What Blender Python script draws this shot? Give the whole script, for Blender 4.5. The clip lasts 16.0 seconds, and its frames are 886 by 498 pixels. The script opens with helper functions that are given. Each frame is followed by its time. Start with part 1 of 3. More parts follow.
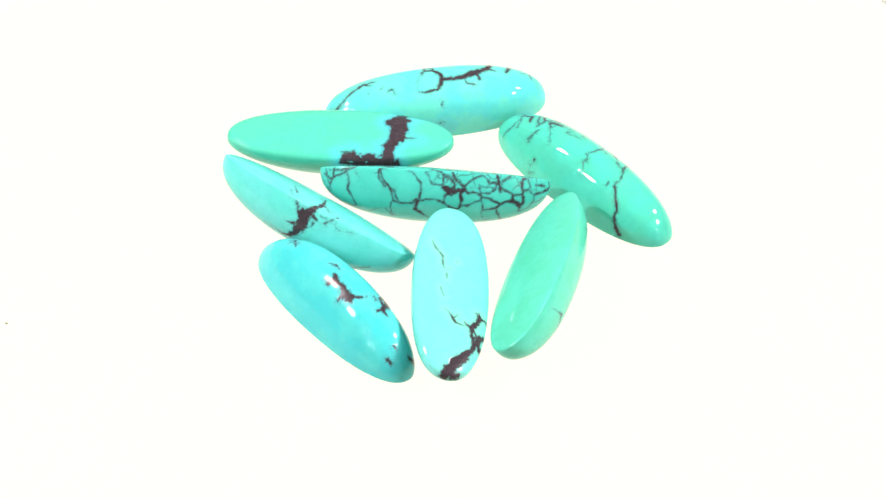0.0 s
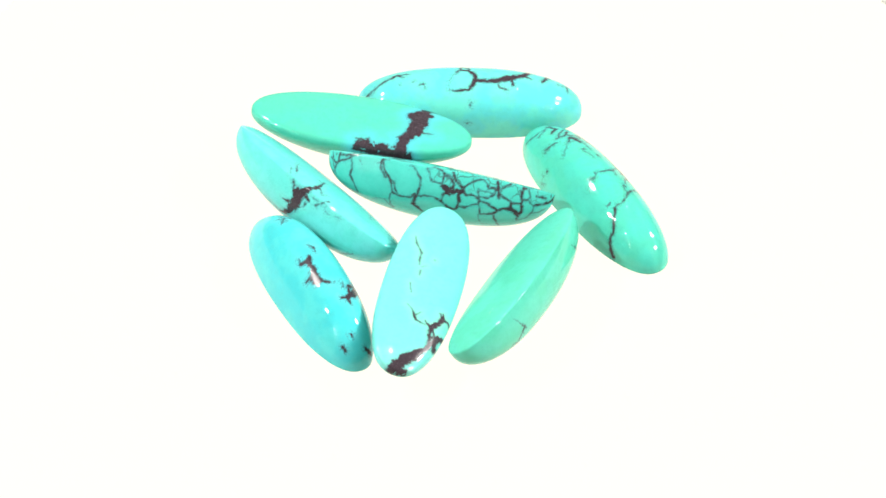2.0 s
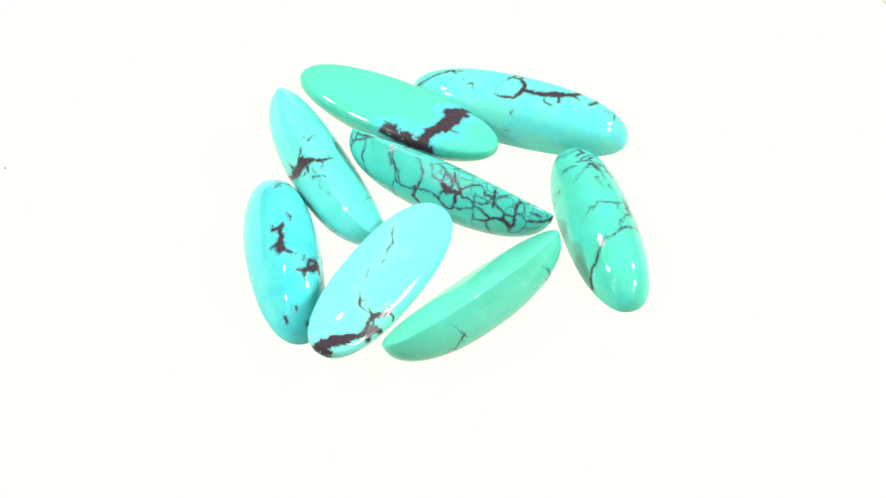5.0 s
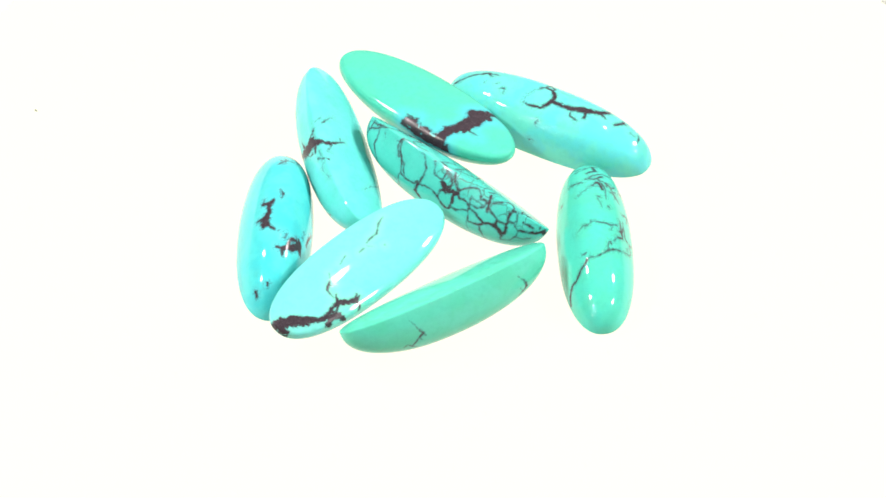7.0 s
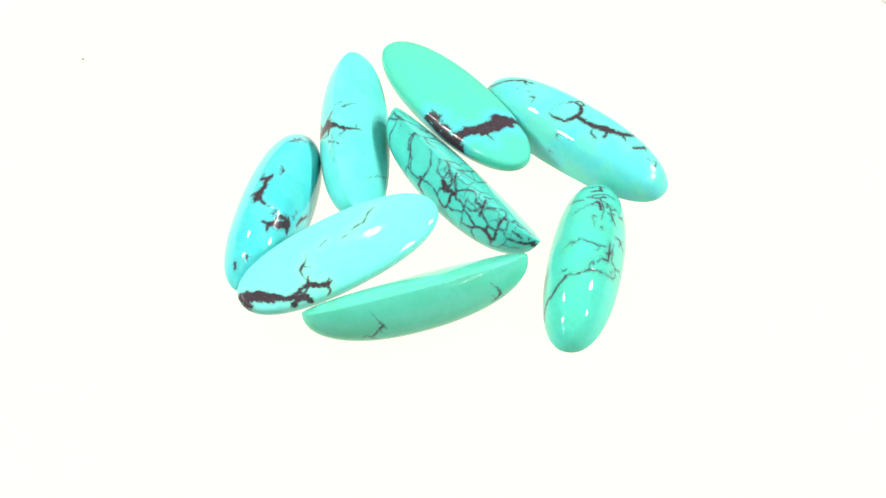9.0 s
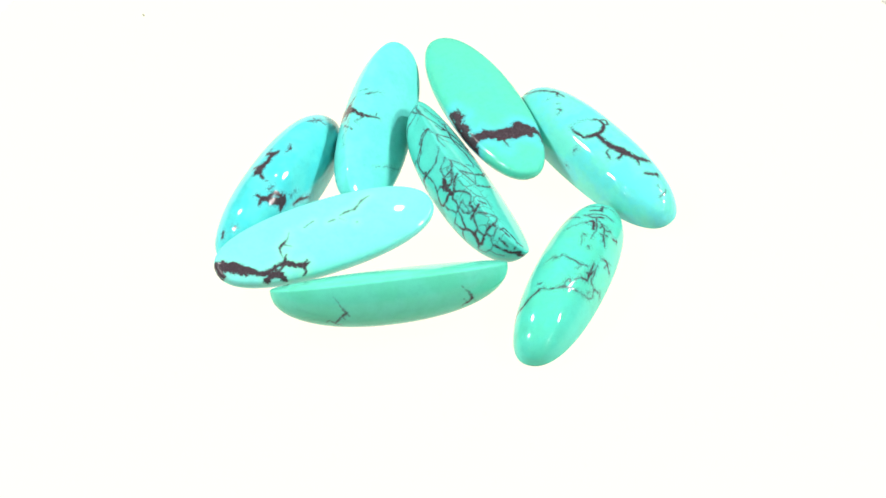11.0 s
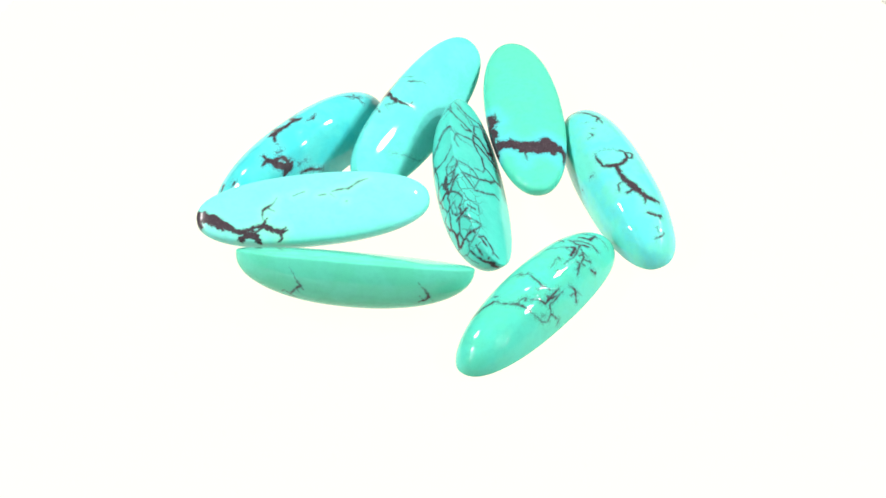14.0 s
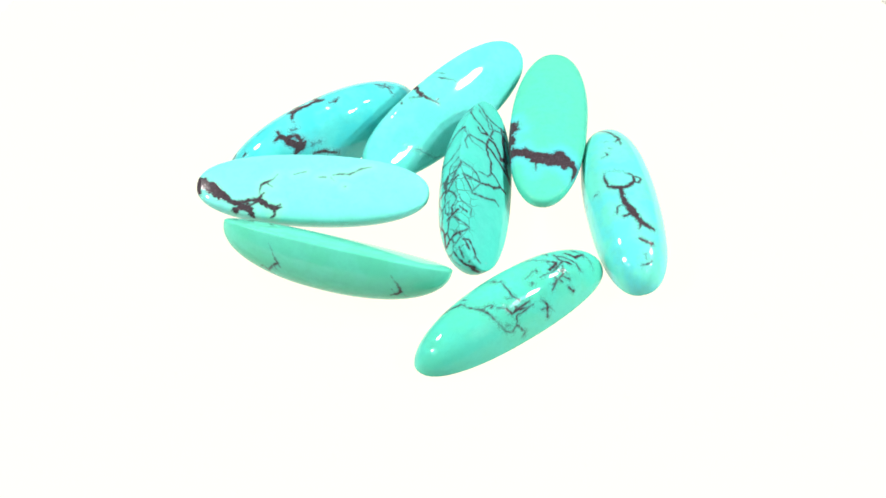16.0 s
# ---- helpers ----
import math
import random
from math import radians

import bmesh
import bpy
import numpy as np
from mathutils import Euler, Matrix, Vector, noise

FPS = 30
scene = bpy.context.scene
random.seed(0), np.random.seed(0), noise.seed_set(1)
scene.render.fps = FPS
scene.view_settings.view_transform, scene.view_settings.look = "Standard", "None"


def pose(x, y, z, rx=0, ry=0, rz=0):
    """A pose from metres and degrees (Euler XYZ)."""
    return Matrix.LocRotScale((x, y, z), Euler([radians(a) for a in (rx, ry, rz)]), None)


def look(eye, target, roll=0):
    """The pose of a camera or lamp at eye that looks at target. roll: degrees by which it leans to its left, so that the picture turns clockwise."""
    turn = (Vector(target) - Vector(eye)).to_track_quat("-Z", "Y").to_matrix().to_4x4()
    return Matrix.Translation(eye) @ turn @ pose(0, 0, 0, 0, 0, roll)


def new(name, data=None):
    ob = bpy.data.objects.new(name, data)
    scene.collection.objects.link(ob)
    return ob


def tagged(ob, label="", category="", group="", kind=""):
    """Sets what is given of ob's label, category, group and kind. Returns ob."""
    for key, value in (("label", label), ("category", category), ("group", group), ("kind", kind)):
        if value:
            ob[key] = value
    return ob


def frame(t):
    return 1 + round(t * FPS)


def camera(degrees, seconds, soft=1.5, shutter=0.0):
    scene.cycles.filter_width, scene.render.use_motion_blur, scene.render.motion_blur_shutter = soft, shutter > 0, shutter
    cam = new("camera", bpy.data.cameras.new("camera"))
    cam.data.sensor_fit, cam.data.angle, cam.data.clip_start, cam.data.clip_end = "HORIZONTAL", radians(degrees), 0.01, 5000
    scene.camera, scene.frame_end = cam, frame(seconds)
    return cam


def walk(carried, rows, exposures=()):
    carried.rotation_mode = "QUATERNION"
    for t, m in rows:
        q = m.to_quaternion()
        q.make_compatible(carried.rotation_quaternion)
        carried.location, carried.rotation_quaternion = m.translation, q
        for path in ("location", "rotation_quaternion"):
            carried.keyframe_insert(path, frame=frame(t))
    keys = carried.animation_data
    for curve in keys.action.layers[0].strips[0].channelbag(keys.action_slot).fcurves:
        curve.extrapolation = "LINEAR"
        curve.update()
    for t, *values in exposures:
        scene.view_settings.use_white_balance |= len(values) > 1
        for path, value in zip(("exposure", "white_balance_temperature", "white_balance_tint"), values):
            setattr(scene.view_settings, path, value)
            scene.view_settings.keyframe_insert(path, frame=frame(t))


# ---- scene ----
# Lengths of the stones are in millimetres and turned into metres by MM.
MM = 0.001
SPIN = -5.8145          # degrees a second, about the turntable's axis
SECONDS = 16.0

# ---- camera: fixed, long lens, above the turntable ----
cam = camera(8.966, SECONDS, soft=1.6)
EYE = pose(0.0, -0.54320, 0.48686, 47.927, -0.6602, 0.72097)
walk(cam, [(0.0, EYE), (SECONDS, EYE)])

# ---- world and lamps ----
world = bpy.data.worlds.new("studio")
scene.world = world
world.use_nodes = True
world.node_tree.nodes["Background"].inputs[0].default_value = (1.0, 0.99, 0.96, 1)
world.node_tree.nodes["Background"].inputs[1].default_value = 0.4
scene.view_settings.exposure = 0.0

LAMPS = [((-0.275, 0.085, 0.345), 0.020, 1.63), ((-0.310, -0.085, 0.320), 0.020, 1.63),
         ((0.325, 0.095, 0.300), 0.020, 1.63), ((0.345, -0.065, 0.285), 0.020, 1.63),
         ((0.120, 0.150, 0.430), 0.007, 0.20)]


# ---- material helpers ----
class Nodes:
    """Short ways to add shader nodes to one material."""

    def __init__(self, name):
        self.mat = bpy.data.materials.new(name)
        self.mat.use_nodes = True
        self.tree = self.mat.node_tree
        self.tree.nodes.clear()
        self.out = self.tree.nodes.new("ShaderNodeOutputMaterial")

    def put(self, socket, value):
        if isinstance(value, bpy.types.NodeSocket):
            self.tree.links.new(value, socket)
        elif value is not None:
            socket.default_value = value

    def math(self, op, a, b=None, c=None, clamp=False):
        n = self.tree.nodes.new("ShaderNodeMath")
        n.operation, n.use_clamp = op, clamp
        for k, v in enumerate((a, b, c)):
            self.put(n.inputs[k], v)
        return n.outputs[0]

    def vec(self, op, a, b=None, c=None, scale=None):
        n = self.tree.nodes.new("ShaderNodeVectorMath")
        n.operation = op
        for k, v in enumerate((a, b, c)):
            self.put(n.inputs[k], v)
        if scale is not None:
            self.put(n.inputs["Scale"], scale)
        return n.outputs["Value"] if op in ("LENGTH", "DOT_PRODUCT", "DISTANCE") else n.outputs[0]

    def noise(self, at, scale, detail=3.0, rough=0.55, colour=False):
        n = self.tree.nodes.new("ShaderNodeTexNoise")
        self.put(n.inputs["Vector"], at)
        n.inputs["Scale"].default_value, n.inputs["Detail"].default_value = scale, detail
        n.inputs["Roughness"].default_value = rough
        return n.outputs["Color" if colour else "Fac"]

    def span(self, v, a, b, c=0.0, d=1.0, smooth=True):
        n = self.tree.nodes.new("ShaderNodeMapRange")
        n.interpolation_type = "SMOOTHSTEP" if smooth else "LINEAR"
        for k, x in enumerate((v, a, b, c, d)):
            self.put(n.inputs[k], x)
        return n.outputs[0]

    def mix(self, f, a, b):
        n = self.tree.nodes.new("ShaderNodeMix")
        n.data_type = "RGBA"
        self.put(n.inputs[0], f)
        self.put(n.inputs[6], a if not isinstance(a, tuple) else (*a, 1))
        self.put(n.inputs[7], b if not isinstance(b, tuple) else (*b, 1))
        return n.outputs[2]

    def bump(self, height, strength, distance):
        n = self.tree.nodes.new("ShaderNodeBump")
        n.inputs["Strength"].default_value, n.inputs["Distance"].default_value = strength, distance
        self.put(n.inputs["Height"], height)
        return n.outputs[0]

    def surface(self, **inputs):
        n = self.tree.nodes.new("ShaderNodeBsdfPrincipled")
        for key, v in inputs.items():
            s = n.inputs[key.replace("_", " ")]
            self.put(s, (*v, 1) if isinstance(v, tuple) and len(v) == 3 and s.type == "RGBA" else v)
        self.put(self.out.inputs[0], n.outputs[0])
        return self.mat

    def attribute(self, title):
        n = self.tree.nodes.new("ShaderNodeAttribute")
        n.attribute_name = title
        return n.outputs["Fac"]

    def coords(self, scale=1.0):
        n = self.tree.nodes.new("ShaderNodeTexCoord")
        return self.vec("SCALE", n.outputs["Object"], scale=scale)


def plain(name, colour, rough=0.6, metal=0.0, grain=400.0, amount=0.12):
    """Paint, plastic or metal with a faint uneven tone and fine relief."""
    n = Nodes(name)
    p = n.coords()
    tone = n.noise(p, grain, 4.0)
    col = n.mix(tone, tuple(c * (1 - amount) for c in colour), tuple(min(1, c * (1 + amount)) for c in colour))
    return n.surface(Base_Color=col, Roughness=n.span(tone, 0.3, 0.7, rough - 0.05, rough + 0.05),
                     Metallic=metal, Normal=n.bump(tone, 0.1, 0.0002))


# ---- the stones: shape ----
# key: centre in mm, lean about x, lean about y, turn about z in degrees,
# half length, half width, height above and below the girdle in mm, and how full each profile is
STONES = {
    "A": ((-2.535, 22.029, 1.717), (-11.46, -1.61, -167.78), (14.81, 4.81, 5.53, 1.31), (2.36, 2.07, 2.35)),
    "B": ((-14.740, 11.530, 4.880), (0.65, -0.16, 179.16), (14.72, 5.06, 1.50, 4.86), (4.60, 1.55, 2.15)),
    "C": ((-17.123, -2.143, 5.529), (39.85, -3.23, 145.94), (15.00, 4.78, 0.78, 5.73), (3.20, 2.14, 2.34)),
    "D": ((-14.588, -17.978, 1.066), (8.14, -0.81, 128.82), (14.69, 4.81, 7.29, 0.58), (1.92, 3.50, 2.26)),
    "E": ((-0.230, -18.057, 5.182), (17.43, -2.14, 89.71), (15.00, 5.03, 1.27, 5.33), (5.00, 1.55, 2.30)),
    "F": ((10.629, -14.016, 5.717), (-35.34, -0.07, 75.58), (15.23, 4.81, 0.58, 5.96), (3.52, 2.17, 2.26)),
    "G": ((17.039, 8.315, 0.870), (-2.97, -1.55, 134.26), (15.05, 4.85, 6.25, 0.65), (1.95, 2.49, 2.27)),
    "M": ((-2.294, 3.924, 5.879), (46.15, -4.57, -176.76), (14.90, 4.89, 0.54, 6.11), (1.95, 2.34, 2.22)),
}


def at_rest(key):
    """The stone's pose on the turntable at the start."""
    (x, y, z), (rx, ry, rz), _, _ = STONES[key]
    return pose(x * MM, y * MM, z * MM) @ pose(0, 0, 0, 0, 0, rz) @ pose(0, 0, 0, rx) @ pose(0, 0, 0, 0, ry)


def radius(key, x, y, z):
    """1 on the stone's surface, less inside it."""
    _, _, (a, b, up, down), (nu, nd, e) = STONES[key]
    s = (abs(x / a) ** e + abs(y / b) ** e) ** (1 / e)
    h, n = (up, nu) if z > 0 else (down, nd)
    return (s ** n + abs(z / h) ** n) ** (1 / n)


# ---- the stones: dark matrix veins, each a chain of (x, y, z, half width) in mm on the surface ----
VEINS = {key: [] for key in STONES}


def vein(key, *points):
    chain = [points[0]]
    for p, q in zip(points, points[1:]):
        steps = max(1, math.ceil(math.dist(p[:3], q[:3]) / 2.2))
        for k in range(1, steps + 1):
            f = k / steps
            x, y, z, w = (p[i] + (q[i] - p[i]) * f for i in range(4))
            r = radius(key, x, y, z) if k < steps else 1.0
            chain.append((x / r, y / r, z / r, w))
    VEINS[key].append(chain)


vein("E", (-14.97, 0.45, 0.14, 0.49), (-14.33, 0.04, 0.92, 0.67), (-13.19, -0.71, 1.09, 0.67), (-11.79, -1.73, 1.14, 0.55), (-10.90, -2.22, 1.16, 0.40), (-10.13, -2.90, 1.13, 0.25), (-9.28, -2.97, 1.16, 0.34))
vein("E", (-14.86, -0.62, 0.62, 0.49), (-14.58, -1.31, 0.66, 0.37))
vein("E", (-14.94, 0.32, -0.17, 0.18), (-14.61, -1.47, 0.20, 0.18))
vein("E", (-9.54, -3.85, 0.94, 0.40), (-9.05, -3.54, 1.08, 0.28), (-7.77, -3.68, 1.12, 0.34), (-7.45, -4.39, 0.86, 0.31))
vein("E", (-8.19, -2.93, 1.20, 0.18), (-7.77, -3.68, 1.12, 0.21), (-7.23, -4.57, 0.61, 0.21))
vein("E", (-9.93, -3.03, 1.12, 0.25), (-8.81, -2.92, 1.18, 0.25), (-7.54, -2.64, 1.23, 0.25))
vein("E", (-7.73, -3.36, 1.17, 0.15), (-6.52, -2.71, 1.24, 0.15))
vein("E", (-7.65, -2.58, 1.23, 0.21), (-6.36, -2.66, 1.24, 0.28), (-5.53, -3.27, 1.22, 0.25), (-4.56, -3.64, 1.20, 0.28), (-3.76, -3.58, 1.21, 0.10))
vein("E", (-6.10, -1.63, 1.26, 0.10), (-6.67, -2.47, 1.24, 0.18))
vein("E", (-4.64, -3.75, 1.18, 0.15), (-4.52, -4.52, 1.00, 0.15), (-4.93, -4.73, 0.83, 0.10))
vein("E", (-3.93, -3.16, 1.24, 0.10), (-4.64, -3.75, 1.18, 0.18))
vein("E", (-4.50, 1.19, 1.27, 0.04), (-5.01, 0.45, 1.27, 0.08), (-5.73, 0.02, 1.27, 0.15), (-6.51, -0.40, 1.27, 0.15), (-6.69, -1.14, 1.26, 0.08), (-6.71, -1.81, 1.26, 0.05))
vein("E", (-5.63, -0.22, 1.27, 0.08), (-5.04, -0.72, 1.27, 0.05))
vein("E", (7.37, 2.96, 1.21, 0.05), (6.18, 2.58, 1.24, 0.09), (4.76, 1.64, 1.27, 0.10), (3.33, 1.59, 1.27, 0.09), (2.53, 1.34, 1.27, 0.05))
vein("E", (1.66, 0.97, 1.27, 0.08), (0.74, 0.98, 1.27, 0.05))
vein("E", (-0.91, 1.73, 1.27, 0.05), (-1.69, 1.48, 1.27, 0.08), (-2.47, 1.24, 1.27, 0.05))
vein("E", (2.33, 1.05, 1.27, 0.04), (2.78, 0.58, 1.27, 0.04))
vein("E", (4.16, -0.32, 1.27, 0.05), (4.29, -0.36, 1.27, 0.05))
vein("B", (-6.44, -2.29, 1.46, 0.34), (-7.55, -2.48, 1.43, 0.39), (-8.76, -2.59, 1.39, 0.34))
vein("B", (-7.43, -2.07, 1.46, 0.97), (-7.58, -0.34, 1.48, 0.92), (-7.48, 0.99, 1.48, 0.88))
vein("B", (-7.20, 1.56, 1.48, 0.68), (-6.38, 2.87, 1.43, 0.61), (-6.23, 4.25, 1.16, 0.66), (-6.08, 4.67, 0.62, 0.63))
vein("B", (-5.76, 2.55, 1.46, 0.15), (-5.29, 2.76, 1.46, 0.07))
vein("B", (-8.41, 1.12, 1.47, 0.17), (-9.86, 1.02, 1.43, 0.05))
vein("B", (-0.72, 4.78, 1.08, 0.44), (-1.68, 4.52, 1.22, 0.58), (-2.67, 4.93, 0.81, 0.49))
vein("B", (-3.16, 4.78, 1.01, 0.44), (-3.88, 4.64, 1.08, 0.49), (-5.35, 4.77, 0.61, 0.49), (-7.30, 4.50, 0.20, 0.49))
vein("B", (-0.24, 5.05, 0.50, 0.22), (-2.92, 4.98, 0.38, 0.34), (-7.54, 4.45, -0.09, 0.34))
vein("B", (-0.20, 4.01, 1.37, 0.10), (-1.17, 4.03, 1.36, 0.15), (-1.89, 3.69, 1.41, 0.10))
vein("B", (-2.34, 5.01, 0.21, 0.24), (-4.63, 4.86, -0.02, 0.29), (-7.27, 4.51, 0.06, 0.29))
vein("B", (-0.36, 4.96, 0.89, 0.24), (-0.79, 4.23, 1.32, 0.19))
vein("B", (-6.34, -1.79, 1.48, 0.54), (-7.59, -2.98, 1.39, 0.58), (-8.37, -4.01, 1.05, 0.39), (-10.28, -3.73, 0.75, 0.15))
vein("D", (2.05, 0.50, 7.17, 0.10), (1.41, -0.07, 7.25, 0.15), (0.58, 0.12, 7.28, 0.10))
vein("D", (0.17, 1.16, 7.04, 0.20), (-0.50, 1.49, 6.87, 0.37), (-0.32, 2.06, 6.50, 0.25), (-0.09, 2.44, 6.18, 0.15))
vein("D", (-0.61, 1.57, 6.83, 0.30), (-1.94, 1.52, 6.81, 0.25), (-3.05, 1.87, 6.50, 0.59), (-4.12, 1.91, 6.35, 0.44))
vein("D", (-3.82, 1.71, 6.52, 0.30), (-4.75, 0.93, 6.72, 0.17), (-5.21, -0.23, 6.75, 0.05))
vein("D", (-2.55, 1.67, 6.68, 0.20), (-3.06, 2.82, 5.65, 0.15))
vein("D", (9.86, 0.68, 5.20, 0.10), (9.52, 0.20, 5.41, 0.12), (8.91, -0.07, 5.67, 0.07))
vein("D", (10.42, -0.08, 4.99, 0.07), (8.94, 0.52, 5.63, 0.10))
vein("D", (-5.23, -1.00, 6.61, 0.10), (-6.04, -0.86, 6.47, 0.15))
vein("D", (0.72, 2.16, 6.42, 0.07), (0.01, 2.38, 6.24, 0.10))
vein("D", (-12.09, 0.64, 3.91, 0.17), (-12.25, 0.62, 3.80, 0.17))
vein("D", (-12.65, 1.85, 2.69, 0.20), (-13.04, 1.79, 2.33, 0.20))
vein("D", (-13.55, -0.91, 2.45, 0.20), (-13.62, -1.83, 1.33, 0.27))
vein("D", (-7.58, 0.07, 6.14, 0.19), (-7.62, -0.57, 6.09, 0.28), (-7.15, -1.60, 5.88, 0.38), (-6.47, -2.19, 5.65, 0.47), (-5.75, -2.80, 5.22, 0.47), (-6.64, -3.08, 4.62, 0.22))
vein("D", (-7.62, -0.57, 6.09, 0.22), (-8.35, -0.74, 5.81, 0.16))
vein("D", (-6.97, -1.27, 6.09, 0.22), (-5.79, -1.68, 6.18, 0.25), (-5.39, -2.38, 5.74, 0.25))
vein("D", (-6.36, -2.30, 5.59, 0.32), (-5.11, -2.72, 5.45, 0.25))
vein("D", (-4.27, -3.82, 3.90, 0.16), (-2.95, -3.98, 3.77, 0.19), (-0.85, -4.42, 2.68, 0.13))
vein("D", (-4.28, -3.17, 5.03, 0.09), (-2.65, -3.36, 4.96, 0.06))
vein("D", (8.50, 0.75, 5.75, 0.09), (9.77, 0.02, 5.31, 0.16), (9.83, -1.01, 5.13, 0.09))
vein("G", (12.40, 2.74, 1.62, 0.07), (12.04, 2.22, 2.73, 0.10), (11.59, 1.62, 3.50, 0.12), (11.66, 0.18, 3.87, 0.10), (11.81, -1.01, 3.65, 0.12))
vein("G", (11.77, -0.62, 3.77, 0.20), (10.56, -0.83, 4.30, 0.22), (9.82, 0.24, 4.66, 0.15))
vein("G", (7.56, 2.79, 4.17, 0.10), (7.66, 2.01, 4.78, 0.10), (7.46, 1.00, 5.27, 0.10))
vein("G", (8.23, 0.58, 5.14, 0.12), (8.00, -0.57, 5.20, 0.15), (9.15, -1.70, 4.51, 0.15))
vein("G", (8.39, -0.95, 5.03, 0.12), (7.23, -1.37, 5.21, 0.12), (5.96, -1.85, 5.25, 0.10), (3.79, -1.80, 5.59, 0.07))
vein("G", (4.71, 1.79, 5.49, 0.07), (5.42, 1.03, 5.68, 0.07), (6.19, 0.00, 5.66, 0.07), (6.31, -1.15, 5.48, 0.07))
vein("G", (5.39, 3.85, 3.21, 0.17), (5.43, 3.96, 2.99, 0.12))
vein("G", (5.88, 4.23, 2.19, 0.10), (5.83, 4.17, 2.36, 0.07))
vein("G", (5.74, 4.54, 0.95, 0.07), (5.12, 4.46, 1.68, 0.07))
vein("G", (-3.99, -1.70, 5.62, 0.12), (-4.45, -1.94, 5.44, 0.12))
vein("G", (-5.98, 1.72, 5.32, 0.10), (-5.95, 1.51, 5.42, 0.10))
vein("G", (-6.98, 1.43, 5.24, 0.15), (-7.90, 2.23, 4.56, 0.15), (-8.84, 2.90, 3.63, 0.17), (-8.97, 3.46, 2.73, 0.20), (-9.62, 3.81, 1.38, 0.22), (-10.15, 3.80, 0.71, 0.29))
vein("G", (-6.75, 1.45, 5.28, 0.12), (-6.54, -0.21, 5.58, 0.12), (-5.75, -1.30, 5.54, 0.12), (-5.04, -2.40, 5.05, 0.15))
vein("G", (-2.14, 2.45, 5.29, 0.05), (-1.30, 1.46, 5.92, 0.10), (-0.97, 0.17, 6.23, 0.10))
vein("G", (-1.52, 1.31, 5.97, 0.10), (-1.28, 0.85, 6.12, 0.10))
vein("G", (-4.06, -1.56, 5.68, 0.10), (-5.17, -1.47, 5.57, 0.07), (-5.35, -1.96, 5.29, 0.07))
vein("G", (-5.86, 1.94, 5.22, 0.07), (-5.77, 1.34, 5.52, 0.07))
vein("G", (7.98, 2.53, 4.30, 0.10), (7.60, 1.23, 5.16, 0.10))
vein("G", (2.27, -2.04, 5.57, 0.12), (2.15, -2.13, 5.52, 0.12))
vein("G", (3.85, -0.75, 5.96, 0.05), (3.84, -1.35, 5.79, 0.05))
vein("G", (-5.79, -1.14, 5.58, 0.12), (-5.41, -1.44, 5.54, 0.11), (-5.01, -2.79, 4.72, 0.11), (-4.39, -3.85, 3.41, 0.11), (-4.07, -4.18, 2.77, 0.12), (-3.32, -4.41, 2.30, 0.10), (-2.38, -4.27, 2.78, 0.11), (-1.90, -3.78, 3.79, 0.13))
vein("G", (-0.80, 0.50, 6.20, 0.10), (-1.05, -0.71, 6.16, 0.12), (-1.12, -2.05, 5.61, 0.12), (-0.56, -2.86, 4.98, 0.11))
vein("G", (-3.80, -2.17, 5.37, 0.10), (-2.75, -2.79, 4.96, 0.12), (-2.41, -3.47, 4.22, 0.15))
vein("G", (-2.02, -1.98, 5.62, 0.07), (-1.28, -2.23, 5.49, 0.07))
vein("G", (-3.80, -3.90, 3.40, 0.07), (-3.03, -4.12, 3.07, 0.07))
vein("G", (-2.24, -4.30, 2.71, 0.12), (-1.35, -4.69, 1.45, 0.11), (-1.77, -4.77, 0.94, 0.10))
vein("G", (-2.41, -3.47, 4.22, 0.13), (-1.38, -3.40, 4.36, 0.17), (-0.34, -3.32, 4.49, 0.15), (0.66, -3.29, 4.52, 0.11))
vein("G", (-1.56, -3.07, 4.74, 0.12), (-1.01, -3.52, 4.21, 0.15), (-0.14, -3.62, 4.08, 0.10))
vein("G", (-0.43, -3.76, 3.86, 0.12), (-1.72, -3.76, 3.83, 0.11))
vein("G", (0.92, -3.69, 3.96, 0.10), (-0.38, -3.70, 3.95, 0.12))
vein("G", (2.31, -3.60, 4.04, 0.10), (2.92, -4.14, 3.04, 0.17), (2.42, -4.65, 1.56, 0.15))
vein("G", (2.92, -4.14, 3.04, 0.10), (3.53, -4.51, 1.93, 0.05))
vein("G", (1.87, -4.23, 2.93, 0.11), (2.33, -4.25, 2.83, 0.11))
vein("G", (8.18, 0.27, 5.18, 0.12), (9.06, -0.39, 4.91, 0.12), (9.71, -1.49, 4.41, 0.12))
vein("G", (6.98, -0.57, 5.46, 0.15), (7.31, -0.92, 5.32, 0.21), (5.70, -1.46, 5.49, 0.17))
vein("G", (6.40, 0.25, 5.61, 0.10), (6.53, -0.33, 5.58, 0.12))
vein("G", (7.71, -1.56, 5.01, 0.12), (7.10, -2.43, 4.62, 0.13), (5.96, -2.78, 4.56, 0.13), (4.75, -3.05, 4.48, 0.11))
vein("G", (6.62, -2.06, 5.00, 0.10), (7.58, -2.07, 4.76, 0.12), (7.63, -2.55, 4.38, 0.07))
vein("G", (5.60, -2.47, 4.90, 0.10), (6.35, -3.06, 4.18, 0.12))
vein("G", (6.99, -2.72, 4.39, 0.11), (7.60, -3.11, 3.79, 0.12))
vein("G", (6.96, -3.63, 3.20, 0.13), (7.49, -3.92, 2.41, 0.17))
